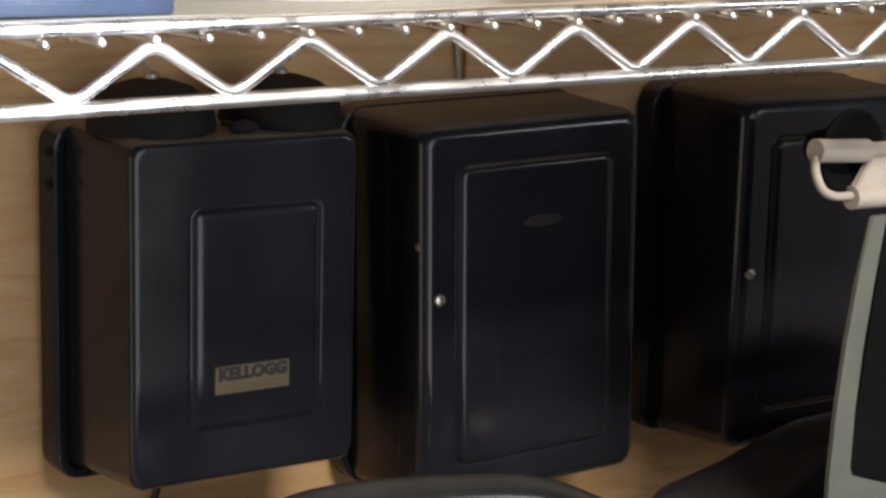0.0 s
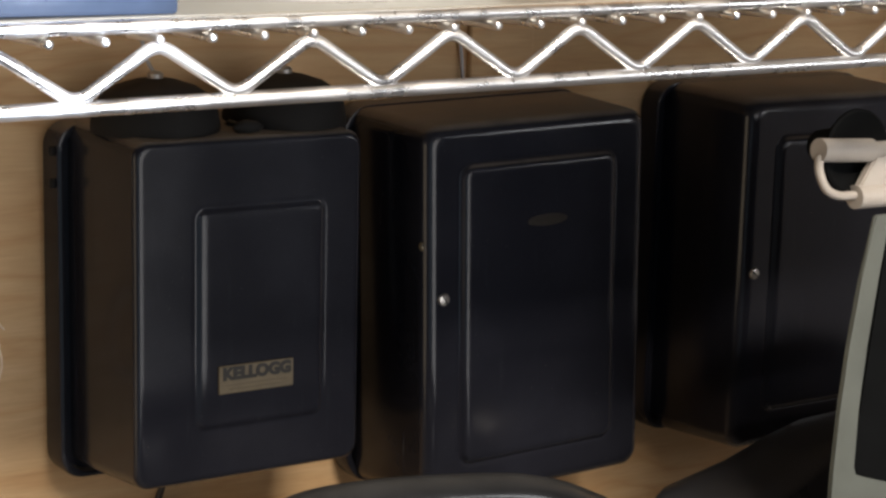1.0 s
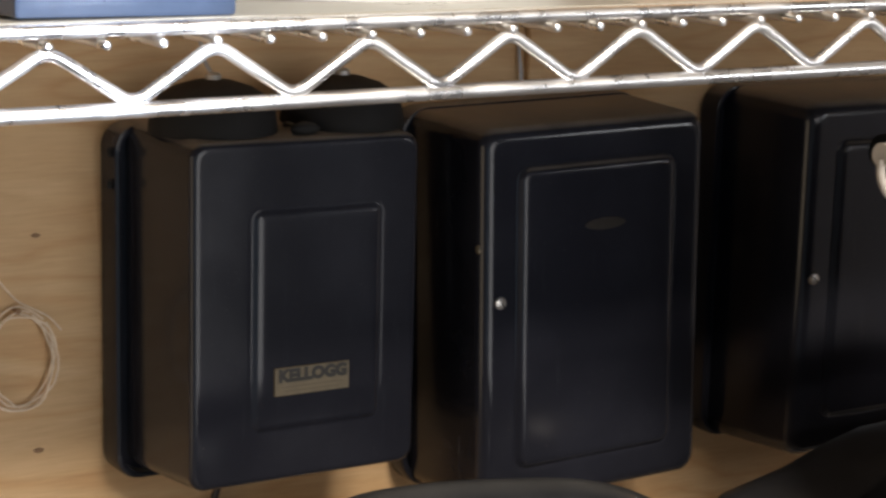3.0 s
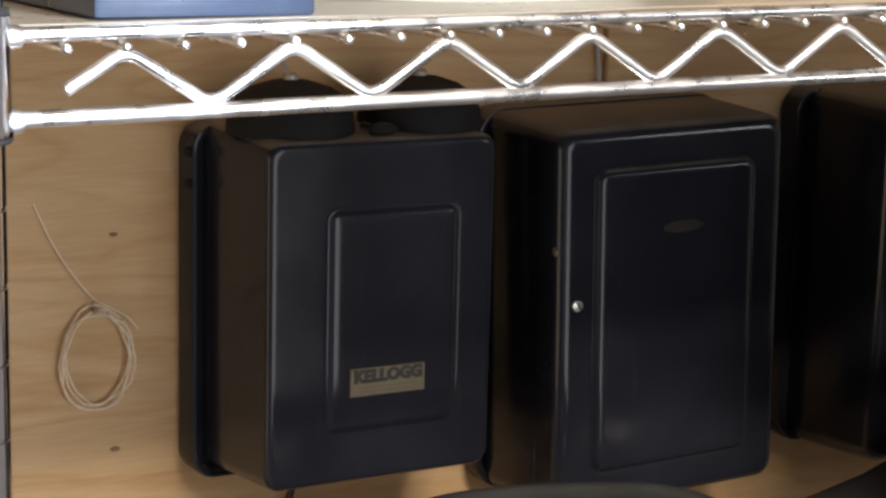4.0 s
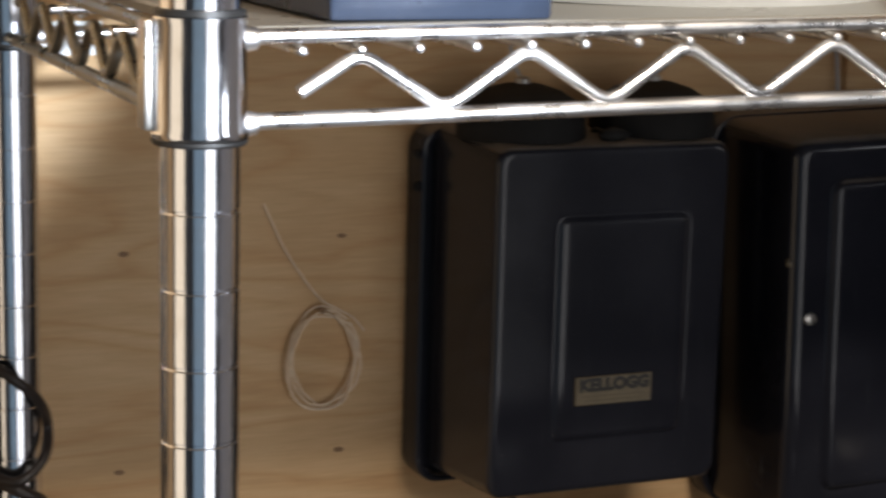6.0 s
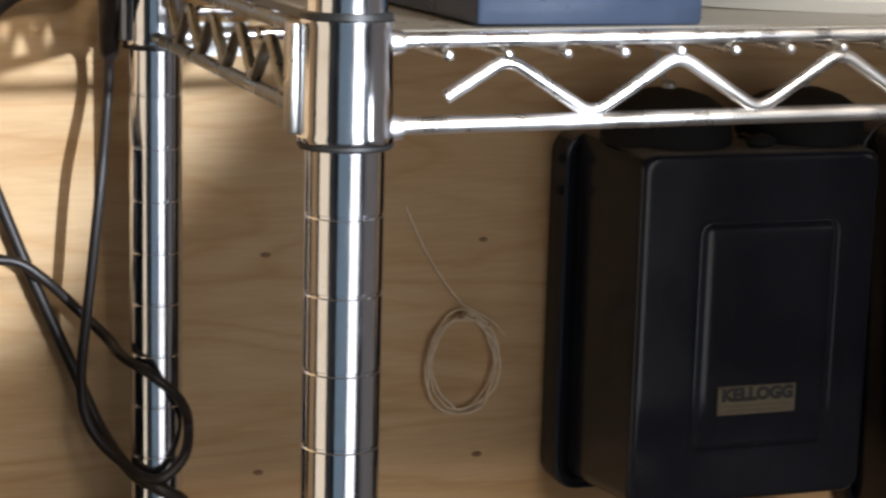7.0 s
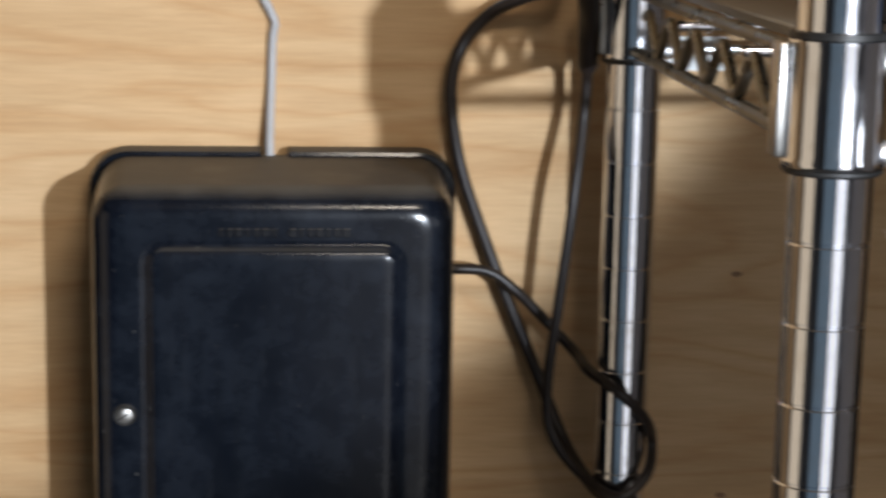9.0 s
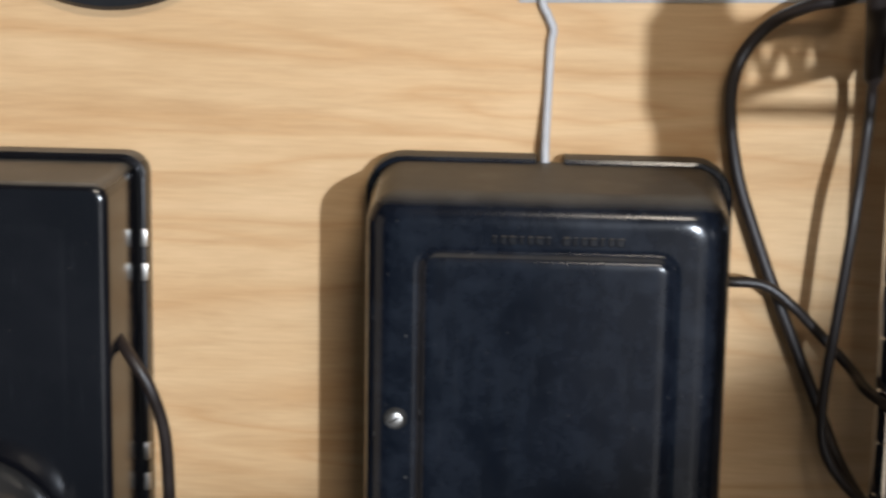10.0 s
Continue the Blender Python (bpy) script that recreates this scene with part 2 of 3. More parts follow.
def smooth_line(points, per=8):
    """A Catmull-Rom line through the points."""
    p = [Vector(q) for q in points]
    p = [p[0] * 2 - p[1]] + p + [p[-1] * 2 - p[-2]]
    out = []
    for a, b, c, d in zip(p, p[1:], p[2:], p[3:]):
        for i in range(per):
            t = i / per
            out.append(0.5 * (2 * b + (c - a) * t + (2 * a - 5 * b + 4 * c - d) * t * t + (3 * b - a - 3 * c + d) * t ** 3))
    out.append(p[-2])
    return out


def tube_bm(points, radius, n=10, bm_caps=True):
    """A round bar along a line of points."""
    pts = [Vector(p) for p in points]
    rings, side = [], None
    for i, p in enumerate(pts):
        ahead = (pts[min(i + 1, len(pts) - 1)] - pts[max(i - 1, 0)]).normalized()
        if side is None:
            side = ahead.orthogonal().normalized()
        side = (side - ahead * side.dot(ahead)).normalized()
        up = ahead.cross(side)
        r = radius(i / (len(pts) - 1)) if callable(radius) else radius
        rings.append([tuple(p + r * (math.cos(2 * math.pi * k / n) * side + math.sin(2 * math.pi * k / n) * up)) for k in range(n)])
    return loft_bm(rings, bm_caps, bm_caps)


def merged(*bms):
    out = bmesh.new()
    for b in bms:
        me = bpy.data.meshes.new("tmp")
        b.to_mesh(me)
        b.free()
        out.from_mesh(me)
        bpy.data.meshes.remove(me)
    return out


def moved(bm, m):
    bmesh.ops.transform(bm, matrix=m, verts=bm.verts[:])
    return bm


# ---------------------------------------------------------------- the room
WALL_X0, WALL_X1, BACK = -2.2, 2.4, -3.0
wall = part("wall_north", box_bm(WALL_X0, WALL_X1, 0, 0.018, 0, 2.5), PLY, smooth=False)
tagged(wall, "pale plywood wall with horizontal grain and small knots", "wall", kind="structure")
for kx, kz, kr in ((0.070, 1.2095, 0.0022), (0.190, 1.2135, 0.0020), (0.190, 1.0931, 0.0023), (0.067, 1.092, 0.0022)):
    k = part("knot", lathe_bm([(kr, 0.0), (kr, -0.0006), (kr * 0.5, -0.0009), (0.0002, -0.0004)], 12, "y", (0, 0, 0)), KNOT, wall)
    k.location, k.scale = (kx, 0, kz), (1.25, 1, 0.62)
tagged(part("floor", box_bm(WALL_X0, WALL_X1, BACK, 0, -0.1, 0), FLOOR_MAT, smooth=False), "grey concrete floor of the room", "floor", kind="structure")
tagged(part("ceiling", box_bm(WALL_X0, WALL_X1, BACK, 0, 2.5, 2.6), CEIL_PAINT, smooth=False), "grey painted ceiling", "ceiling", kind="structure")


def pierced(lo, hi, z0, z1, zs, along, at, thick):
    """A wall with one opening from lo to hi along it and z0 to z1 in height."""
    a0, a1 = zs
    out = []
    for p0, p1, q0, q1 in ((a0, lo, 0, 2.5), (hi, a1, 0, 2.5), (lo, hi, 0, z0), (lo, hi, z1, 2.5)):
        if p1 - p0 < 1e-4 or q1 - q0 < 1e-4:
            continue
        out.append(box_bm(p0, p1, at - thick, at, q0, q1) if along == "x" else box_bm(at - thick, at, p0, p1, q0, q1))
    return merged(*out)


tagged(part("wall_east", pierced(-2.97, -2.15, 1.3, 1.9, (BACK, 0.018), "y", WALL_X1 + 0.1, 0.1), PALE_PAINT, smooth=False), "plain pale grey painted wall with a small window opening", "wall", kind="structure")
south = merged(pierced(0.1, 1.45, 0.0, 2.05, (0.0, WALL_X1), "x", BACK, 0.12), pierced(-1.75, -0.06, 0.0, 2.05, (WALL_X0, 0.0), "x", BACK, 0.12))
tagged(part("wall_south", south, ROOM_PAINT, smooth=False), "slate-grey painted wall with two wide openings to daylight", "wall", kind="structure")
tagged(part("wall_west", pierced(-1.7, -0.3, 0.0, 2.1, (BACK, 0.018), "y", WALL_X0, 0.12), ROOM_PAINT, smooth=False), "plain slate-grey painted wall with an opening for an added warm panel", "wall", kind="structure")


# ---------------------------------------------------------------- wire shelving
TILT = 0.0125


def shelf_post(parent, x, y):
    prof, z = [(0.0118, 0.0), (0.0127, 0.002)], 1.3 - 0.0254 * 51
    while z < 1.83:
        prof += [(0.0127, z - 0.0030), (0.0127, z - 0.0008), (0.0123, z - 0.0004), (0.0123, z + 0.0004), (0.0127, z + 0.0008), (0.0127, z + 0.0030)]
        z += 0.0254
    prof += [(0.0127, 1.848), (0.0115, 1.85)]
    ob = part("post", lathe_bm(prof, 40), CHROME, parent)
    ob.location = (x, y, 0)
    part("cap", lathe_bm([(0.0127, 1.8502), (0.0129, 1.853), (0.009, 1.858), (0.002, 1.859)], 24), RUBBER, ob, "black plastic end cap")
    return ob


def corner_sleeve(post, z):
    s = part("sleeve", lathe_bm([(0.0138, z - 0.0174), (0.0152, z - 0.0177), (0.0155, z - 0.0168), (0.0155, z - 0.0155), (0.0150, z - 0.0140), (0.0147, z + 0.018), (0.0151, z + 0.0195), (0.0151, z + 0.0207), (0.0145, z + 0.0211), (0.0132, z + 0.0208)], 40), CHROME, post, "chrome corner collar")
    part("insert", lathe_bm([(0.0129, z - 0.0198), (0.0147, z - 0.0198), (0.0154, z - 0.0190), (0.0154, z - 0.0180), (0.0129, z - 0.0180)], 32), RUBBER, post, "black plastic split sleeve")
    part("insert", lathe_bm([(0.0129, z + 0.0212), (0.0148, z + 0.0212), (0.0146, z + 0.0230), (0.0129, z + 0.0234)], 32), RUBBER, post)


def wave_bar(parent, along, start, first, pitch, count, fixed, zlow, zhigh, tail):
    pts = []

    def put(u, z):
        z += TILT * (u if along == "x" else fixed)
        pts.append((u, fixed, z) if along == "x" else (fixed, u, z))

    bend = 0.0050
    slope = (zhigh - zlow) / (pitch / 2 - bend)
    put(start, zlow + 0.0055)
    for i in range(count):
        c = first + pitch * i
        for k in (-1, -0.7, -0.35, 0, 0.35, 0.7, 1):
            put(c + k * bend, zhigh - slope * bend / 2 * k * k)
        if i < count - 1 or tail:
            for k in (-1, -0.7, -0.35, 0, 0.35, 0.7, 1):
                put(c + pitch / 2 + k * bend, zlow + slope * bend / 2 * k * k)
    # wires along y get the dark copy of the chrome, shade painted in
    return part("wave_bar", tube_bm(pts, 0.0024, 12), RAIL_CHROME if along == "x" else CHROME_DARKENED, parent, "zigzag truss wire")


def shelf_level(parent, posts, X1, Y0, Y1, drop=0.0):
    ztop, zbot = 1.3545 - drop, 1.3272 - drop
    lift = lambda x, z: z + TILT * x  # noqa: E731
    for y in (Y0, Y1):
        for z, r in ((ztop, 0.0026), (zbot, 0.0029)):
            part("rail", tube_bm([(0.0135, y, lift(0.0135, z)), (0.2, y, lift(0.2, z)), (X1 - 0.0135, y, lift(X1 - 0.0135, z))], r, 16), RAIL_CHROME, parent)
        wave_bar(parent, "x", 0.038, 0.0585, 0.0612, 14, y, zbot + 0.0034, ztop - 0.0076, False)
    for x in (0.003, X1):
        for z, r in ((ztop, 0.0026), (zbot, 0.0029)):
            # side rails too have their shade in the metal's colour
            part("rail", tube_bm([(x, Y0 + 0.0135, lift(x, z)), (x, 0.5 * (Y0 + Y1), lift(x, z)), (x, Y1 - 0.0135, lift(x, z))], r, 12), CHROME_DARKENED, parent)
        wave_bar(parent, "y", Y0 + 0.022, Y0 + 0.045, 0.049, 6, x, zbot + 0.0034, ztop - 0.0076, False)
    for z in (ztop, zbot):
        for x, y in ((0.0195, Y0), (X1 - 0.016, Y0), (0.0195, Y1), (X1 - 0.016, Y1)):
            part("weld", lathe_bm([(0.0006, -0.0046), (0.0034, -0.0036), (0.0045, 0.0), (0.0037, 0.0036), (0.0006, 0.0056)], 14, "x", (x, y, lift(x, z) - 0.0005)), RAIL_CHROME, parent)
    n = 41
    for i in range(n):
        x = 0.0585 + 0.0204 * (i - 2)
        if x > X1 - 0.016:
            break
        z = lift(x, ztop - 0.0045)
        part("deck_wire", tube_bm([(x, Y0 - 0.0030, z - 0.0003), (x, Y0 - 0.0029, z - 0.0003), (x, Y0 - 0.0024, z - 0.0003), (x, Y0 - 0.0012, z - 0.0003), (x, Y0 + 0.01, z), (x, Y1 + 0.0018, z)], lambda u: 0.0019 * (0.25, 0.6, 0.9, 1.0, 0.9, 0.9)[round(u * 5)], 10), RAIL_CHROME, parent)
    for y in (Y0 + 0.11, Y0 + 0.22):
        part("brace_wire", tube_bm([(0.002, y, lift(0, ztop - 0.0072)), (X1 * 0.5, y, lift(X1 * 0.5, ztop - 0.0072)), (X1 - 0.002, y, lift(X1, ztop - 0.0072))], 0.0024, 10), CHROME, parent)
    for p in posts:
        z = 1.3408 - drop + TILT * p.location.x
        corner_sleeve(p, z)
        side = 1 if p.location.y < -0.2 else -1
        inward = 1 if p.location.x < 0.3 else -1
        pl = part("corner_plate", box_bm(-0.0016, 0.0016, -0.004, 0.006, -0.0155, 0.0195, 0.001), NICKEL, p)
        pl.location = (-inward * 0.0164, 0.004 * side, z)


shelving = thing("wire_shelving", "chrome wire shelving unit with grooved round posts against the plywood wall", "shelf")
SX, SY0, SY1 = 0.885, -0.375, -0.045
posts = [shelf_post(shelving, x, y) for x in (0.0046, SX) for y in (SY0, SY1)]
shelf_level(shelving, posts, SX, SY0, SY1)
liner = part("shelf_liner", moved(box_bm(-0.425, 0.425, -0.158, 0.158, -0.0022, 0.0022, 0.0008, 1), pose(0, 0, 0, 0, -math.degrees(math.atan(TILT)), 0)), LINER)
liner.location = (0.443, -0.210, 1.3545 + TILT * 0.443 + 0.0004)
tagged(liner, "smooth grey plastic liner lying on the wire shelf", "shelf liner")
shelf_level(shelving, posts, SX, SY0, SY1, 0.381)


# ---------------------------------------------------------------- ringer boxes on the wall
def slotted_screw(parent, x, y, z, r=0.0038, material=NICKEL, turn=30):
    s = part("screw", lathe_bm([(r, 0.0006), (r, -0.0004), (r * 0.86, -0.0014), (r * 0.4, -0.0019), (0.0002, -0.0020)], 18, "y"), material, parent, "round-headed nickel screw")
    s.location = (x, y, z)
    slot = part("slot", box_bm(-r * 0.8, r * 0.8, -0.00225, -0.0012, -0.0004, 0.0004), INK, s)
    slot.rotation_euler = (0, radians(turn), 0)
    return s


def moulded_case(parent, w, h, depth, paint, cover, panel, radius=0.017, taper=0.003, lip=0.018, edge=0.009, notch=None, raised=0.0022, base_r=0.018):
    """A wall box with its back at y = 0: a lipped backplate pan and a drawn cover whose face carries a framed panel.
    cover: half width and half height at the face, x and z shift. panel: half width, half height, corner radius, x and z shift."""
    hw, hh = w / 2, h / 2
    pan = [(hw - 0.002, hh - 0.002, base_r, 0.0, 0, 0), (hw, hh, base_r, -0.002, 0, 0), (hw, hh, base_r, -lip + 0.0025, 0, 0), (hw - 0.0006, hh - 0.0006, base_r, -lip + 0.0006, 0, 0),
           (hw - 0.0022, hh - 0.0022, base_r, -lip, 0, 0), (hw - 0.0036, hh - 0.0036, base_r * 0.95, -lip + 0.0006, 0, 0), (hw - 0.0042, hh - 0.0042, base_r * 0.95, -lip + 0.006, 0, 0)]
    bm = rect_loft(pan, 7)
    if notch:
        nx, nw = notch
        for cut in (nx - nw, nx - nw + 0.0004, nx + nw - 0.0004, nx + nw):
            geom = bm.verts[:] + bm.edges[:] + bm.faces[:]
            bmesh.ops.bisect_plane(bm, geom=geom, plane_co=(cut, 0, 0), plane_no=(1, 0, 0))
        for v in bm.verts:
            if v.co.z > hh - 0.006 and v.co.y < 0.01 and abs(v.co.x - nx) < nw - 0.0002:
                v.co.z -= 0.0058
    part("backplate", bm, paint, parent)
    fw, fh, cx, cz = cover
    steps = [(fw + taper, fh + taper, radius, -lip + 0.006, cx, cz), (fw + taper * 0.95, fh + taper * 0.95, radius, -lip - 0.004, cx, cz)]
    for k in range(0, 7):
        a = radians(90 * k / 6)
        steps.append((fw - edge * (1 - math.cos(a)), fh - edge * (1 - math.cos(a)), max(radius - edge * 0.5 * (1 - math.cos(a)), 0.003), -depth + edge - edge * math.sin(a), cx, cz))
    steps.append((fw - edge - 0.0016, fh - edge - 0.0016, max(radius - edge * 0.5 - 0.0016, 0.003), -depth, cx, cz))
    pw, ph, pr, px, pz = panel
    e = 0.0011
    for k, (inset, rise) in enumerate(((-4.4 * e, 0), (-3 * e, 0), (-2 * e, -0.15), (-e, 0.0), (0, 0.5), (e, 0.82), (2.4 * e, 0.95), (4.2 * e, 1.0), (5.5 * e, 1.0))):
        steps.append((pw - inset, ph - inset, max(pr - inset, 0.002), -depth - raised * rise, px, pz))
    part("cover", rect_loft(steps, 7), paint, parent)


def text_bm(body, size, depth):
    c = bpy.data.curves.new("lettering", "FONT")
    c.body, c.size, c.extrude, c.align_x, c.align_y = body, size, depth, "CENTER", "CENTER"
    c.resolution_u = 3
    c.offset = size * 0.065
    ob = new("lettering", c)
    me = bpy.data.meshes.new_from_object(ob.evaluated_get(bpy.context.evaluated_depsgraph_get()))
    bpy.data.objects.remove(ob)
    bm = bmesh.new()
    bm.from_mesh(me)
    bpy.data.meshes.remove(me)
    return moved(bm, pose(0, 0, 0, 90, 0, 0))


def gong(parent, x, y, z, r):
    g = part("gong", lathe_bm([(0.0015, 0.0), (r * 0.3, -0.0006), (r * 0.62, -0.004), (r * 0.84, -0.009), (r * 0.96, -0.016), (r, -0.024), (r, -0.0285), (r * 0.965, -0.0285), (r * 0.92, -0.016), (r * 0.6, -0.006), (r * 0.2, -0.002)], 36), GONG_PAINT, parent, "black painted steel bell gong")
    g.location = (x, y, z)
    part("gong_screw", lathe_bm([(0.004, -0.0002), (0.0042, 0.002), (0.003, 0.0034), (0.0003, 0.0038)], 16), NICKEL, g)
    return g


# box with the nameplate and a pair of gongs on top
kx, kz = 0.3075, 1.1750
b1 = thing("ringer_box", "black enamelled ringer box with brass nameplate and two gongs", "ringer box", "ringer boxes on the wall", (kx, 0, kz))
moulded_case(b1, 0.161, 0.199, 0.092, ENAMEL, (0.0680, 0.0929, 0.0, 0.0044), (0.0368, 0.0585, 0.004, 0.0055, 0.0003), 0.009, 0.004, lip=0.022, edge=0.004, raised=0.0016, base_r=0.014)
plate = part("nameplate", box_bm(-0.0225, 0.0225, -0.0009, 0.0006, -0.0077, 0.0077, 0.0003, 1), PLATE, b1, "small brass nameplate, KELLOGG in black above a line of print")
plate.location = (0.3092 - kx, -0.0942, 1.1424 - kz)
letters = part("lettering", text_bm("KELLOGG", 0.0098, 0.0002), INK, plate, smooth=False)
letters.location, letters.scale = (0.0003, -0.0011, 0.0030), (0.95, 1, 0.92)
for bz, bw in ((-0.0028, 0.0185), (-0.0052, 0.0165)):
    bar = part("print_bar", box_bm(-bw, bw, -0.0011, -0.0006, -0.0004, 0.0004), FAINT_INK, plate, smooth=False)
    bar.location = (0, 0, bz)
for gx in (-0.037, 0.041):
    gong(b1, gx, -0.052, 0.1255, 0.0345)
part("clapper_rod", tube_bm([(0.004, -0.046, 0.094), (0.003, -0.06, 0.101), (0.003, -0.078, 0.1005)], 0.0014), DULL_METAL, b1)
part("clapper", lathe_bm([(0.0006, -0.008), (0.0030, -0.006), (0.0044, 0.0), (0.0030, 0.006), (0.0006, 0.010)], 16, "x", (0.003, -0.080, 0.1005)), GONG_PAINT, b1, "small black bell clapper")
for gx in (-0.037, 0.041):
    part("gong_post", lathe_bm([(0.004, 0.095), (0.004, 0.1235), (0.003, 0.124)], 16, "z", (gx, -0.052, 0)), NICKEL, b1)


for nz in (1.2595, 1.2420):
    nub = part("hinge_nub", lathe_bm([(0.0004, -0.0028), (0.0016, -0.0020), (0.0020, 0.0), (0.0016, 0.0020), (0.0004, 0.0028)], 12), GONG_PAINT, b1)
    nub.location = (-0.0818, -0.018, nz - kz)


def drawn_box(x, z, label, paint=ENAMEL, notch=None, w=0.177, h=0.233, panel_half=(0.0545, 0.0875), edge=0.009, base_w=None, inset=(0.0088, 0.0072), corner=0.017):
    b = thing("ringer_box", label, "ringer box", "ringer boxes on the wall", (x, 0, z))
    moulded_case(b, base_w or w, h, 0.092, paint, (w / 2 - inset[0], h / 2 - inset[1], 0, 0), (panel_half[0], panel_half[1], 0.007, 0.0, 0.0), corner, notch=notch, edge=edge, raised=0.003)
    return b


b2 = drawn_box(0.4988, 1.1612, "black enamelled steel ringer box with rounded edges and worn gilt mark", edge=0.0075, inset=(0.0088, 0.0045), corner=0.011)
b2.rotation_euler = (0, -radians(1.5), 0)
slotted_screw(b2, 0.4312 - 0.4988, -0.0922, 1.1734 - 1.1612, turn=60)
slotted_screw(b2, 0.4215 - 0.4988, -0.0868, 1.2048 - 1.1612, 0.0033, PLATE)
mark = part("gilt_mark", lathe_bm([(0.0115, 0.0), (0.0115, -0.0003), (0.0005, -0.0004)], 24, "y"), WORN_GOLD, b2, "worn oval gilt maker's mark")
mark.location, mark.scale = (0.0035, -0.0951, 0.052), (1.25, 1, 0.30)

for i in range(7):
    lv = part("louvre", box_bm(-0.0009, 0.0009, -0.0008, 0.0008, -0.013, 0.013, 0.0005, 1), ENAMEL, b2)
    lv.location = (-0.0798, -0.030 - 0.0065 * i, -0.083)

b3 = drawn_box(0.7395, 1.1620, "black enamelled steel ringer box half hidden behind a grey instrument", w=0.179, h=0.237, panel_half=(0.0545, 0.0885), base_w=0.189, edge=0.009, inset=(0.0088, 0.0036), corner=0.012)
slotted_screw(b3, 0.6690 - 0.7395, -0.0922, 1.1646 - 1.1620, turn=40)

b4 = drawn_box(-0.1645, 1.1575, "scuffed black enamelled ringer box with a grey wire at its top", ENAMEL_SATIN, notch=(0.0005, 0.0068), panel_half=(0.0556, 0.0828), edge=0.014, inset=(0.0062, 0.0058))
well = part("screw_well", lathe_bm([(0.0052, 0.0005), (0.0052, -0.0002), (0.0047, -0.0006), (0.0040, -0.0002), (0.0003, -0.0001)], 24, "y"), INK, b4)
well.location = (-0.2316 + 0.1645, -0.0920, 1.1639 - 1.1575)
slotted_screw(b4, -0.2316 + 0.1645, -0.0924, 1.1639 - 1.1575, 0.0037, turn=-35)
for i in range(15):
    if i == 7:
        continue
    ww = 0.0010 + 0.0004 * ((i * 7) % 3)
    m = part("embossed_mark", box_bm(-ww, ww, -0.0013, 0.0006, -0.0019, 0.0019, 0.0004, 1), ENAMEL_DUSTY, b4)
    m.location = (-0.0235 + i * 0.0040, -0.0920, 0.0905)

b5 = thing("ringer_box", "glossy black ringer box with plated screws along its lip", "ringer box", "ringer boxes on the wall", (-0.449, 0, 1.1555))
moulded_case(b5, 0.176, 0.231, 0.072, ENAMEL_DUSTY, (0.0818, 0.1098, 0, 0), (0.06, 0.088, 0.004, 0, 0), 0.008, 0.0006, lip=0.014, edge=0.0045, raised=0.0002, base_r=0.011)
part("mouthpiece", lathe_bm([(0.044, -0.0725), (0.0505, -0.076), (0.0525, -0.084), (0.0520, -0.097), (0.0475, -0.106), (0.040, -0.109), (0.025, -0.105), (0.001, -0.103)], 48, "y", (0.012, 0, -0.0710)), BAKELITE, b5, "round black bakelite cap")
part("cord", tube_bm(smooth_line([(0.079, -0.045, 0.032), (0.089, -0.058, 0.024), (0.098, -0.06, 0.010), (0.1035, -0.055, -0.012), (0.1045, -0.05, -0.04), (0.103, -0.042, -0.075), (0.096, -0.03, -0.115), (0.085, -0.02, -0.15)]), 0.0031), CABLE, b5, "black cord hanging from the side")
for zz in (1.229, 1.212, 1.120, 1.104):
    lug = part("lip_screw", box_bm(-0.0016, 0.0016, -0.0008, 0.003, -0.0046, 0.0046, 0.0008), NICKEL, b5, "plated lip screw")
    lug.location = (0.0866, -0.0140, zz - 1.1555)

# ---------------------------------------------------------------- cables and wires on the wall
def cable(name, label, points, radius, material, category="cable"):
    ob = part(name, tube_bm(smooth_line(points, 8), radius, 12), material)
    return tagged(ob, label, category)


cable("cable", "black round cable in a loose loop against the plywood", [(-0.018, -0.05, 1.385), (-0.024, -0.03, 1.357), (-0.044, -0.022, 1.350), (-0.060, -0.012, 1.341), (-0.072, -0.010, 1.328), (-0.078, -0.010, 1.312), (-0.078, -0.010, 1.292), (-0.073, -0.010, 1.265), (-0.063, -0.010, 1.236), (-0.049, -0.012, 1.200), (-0.033, -0.014, 1.162), (-0.020, -0.026, 1.130), (-0.009, -0.050, 1.114), (0.003, -0.064, 1.108), (0.016, -0.056, 1.098), (0.020, -0.035, 1.075), (0.016, -0.02, 1.03), (0.015, -0.02, 0.96)], 0.0031, CABLE)
cable("cable", "thin black cable hanging down and wound round a chrome post", [(-0.0215, -0.07, 1.40), (-0.0215, -0.068, 1.360), (-0.0175, -0.046, 1.334), (-0.0162, -0.034, 1.301), (-0.0219, -0.045, 1.2572), (-0.0273, -0.042, 1.2033), (-0.0310, -0.038, 1.1627), (-0.0285, -0.038, 1.138), (-0.0165, -0.045, 1.121), (0.0, -0.0635, 1.113), (0.0150, -0.060, 1.122), (0.0195, -0.050, 1.136), (0.0130, -0.0605, 1.152), (-0.001, -0.0655, 1.166), (-0.0130, -0.050, 1.1725), (-0.0170, -0.030, 1.177), (-0.0320, -0.020, 1.192), (-0.0460, -0.022, 1.206), (-0.0600, -0.022, 1.2155), (-0.0790, -0.025, 1.2175)], lambda u: 0.0050 if u < 0.135 else 0.0026, CABLE)
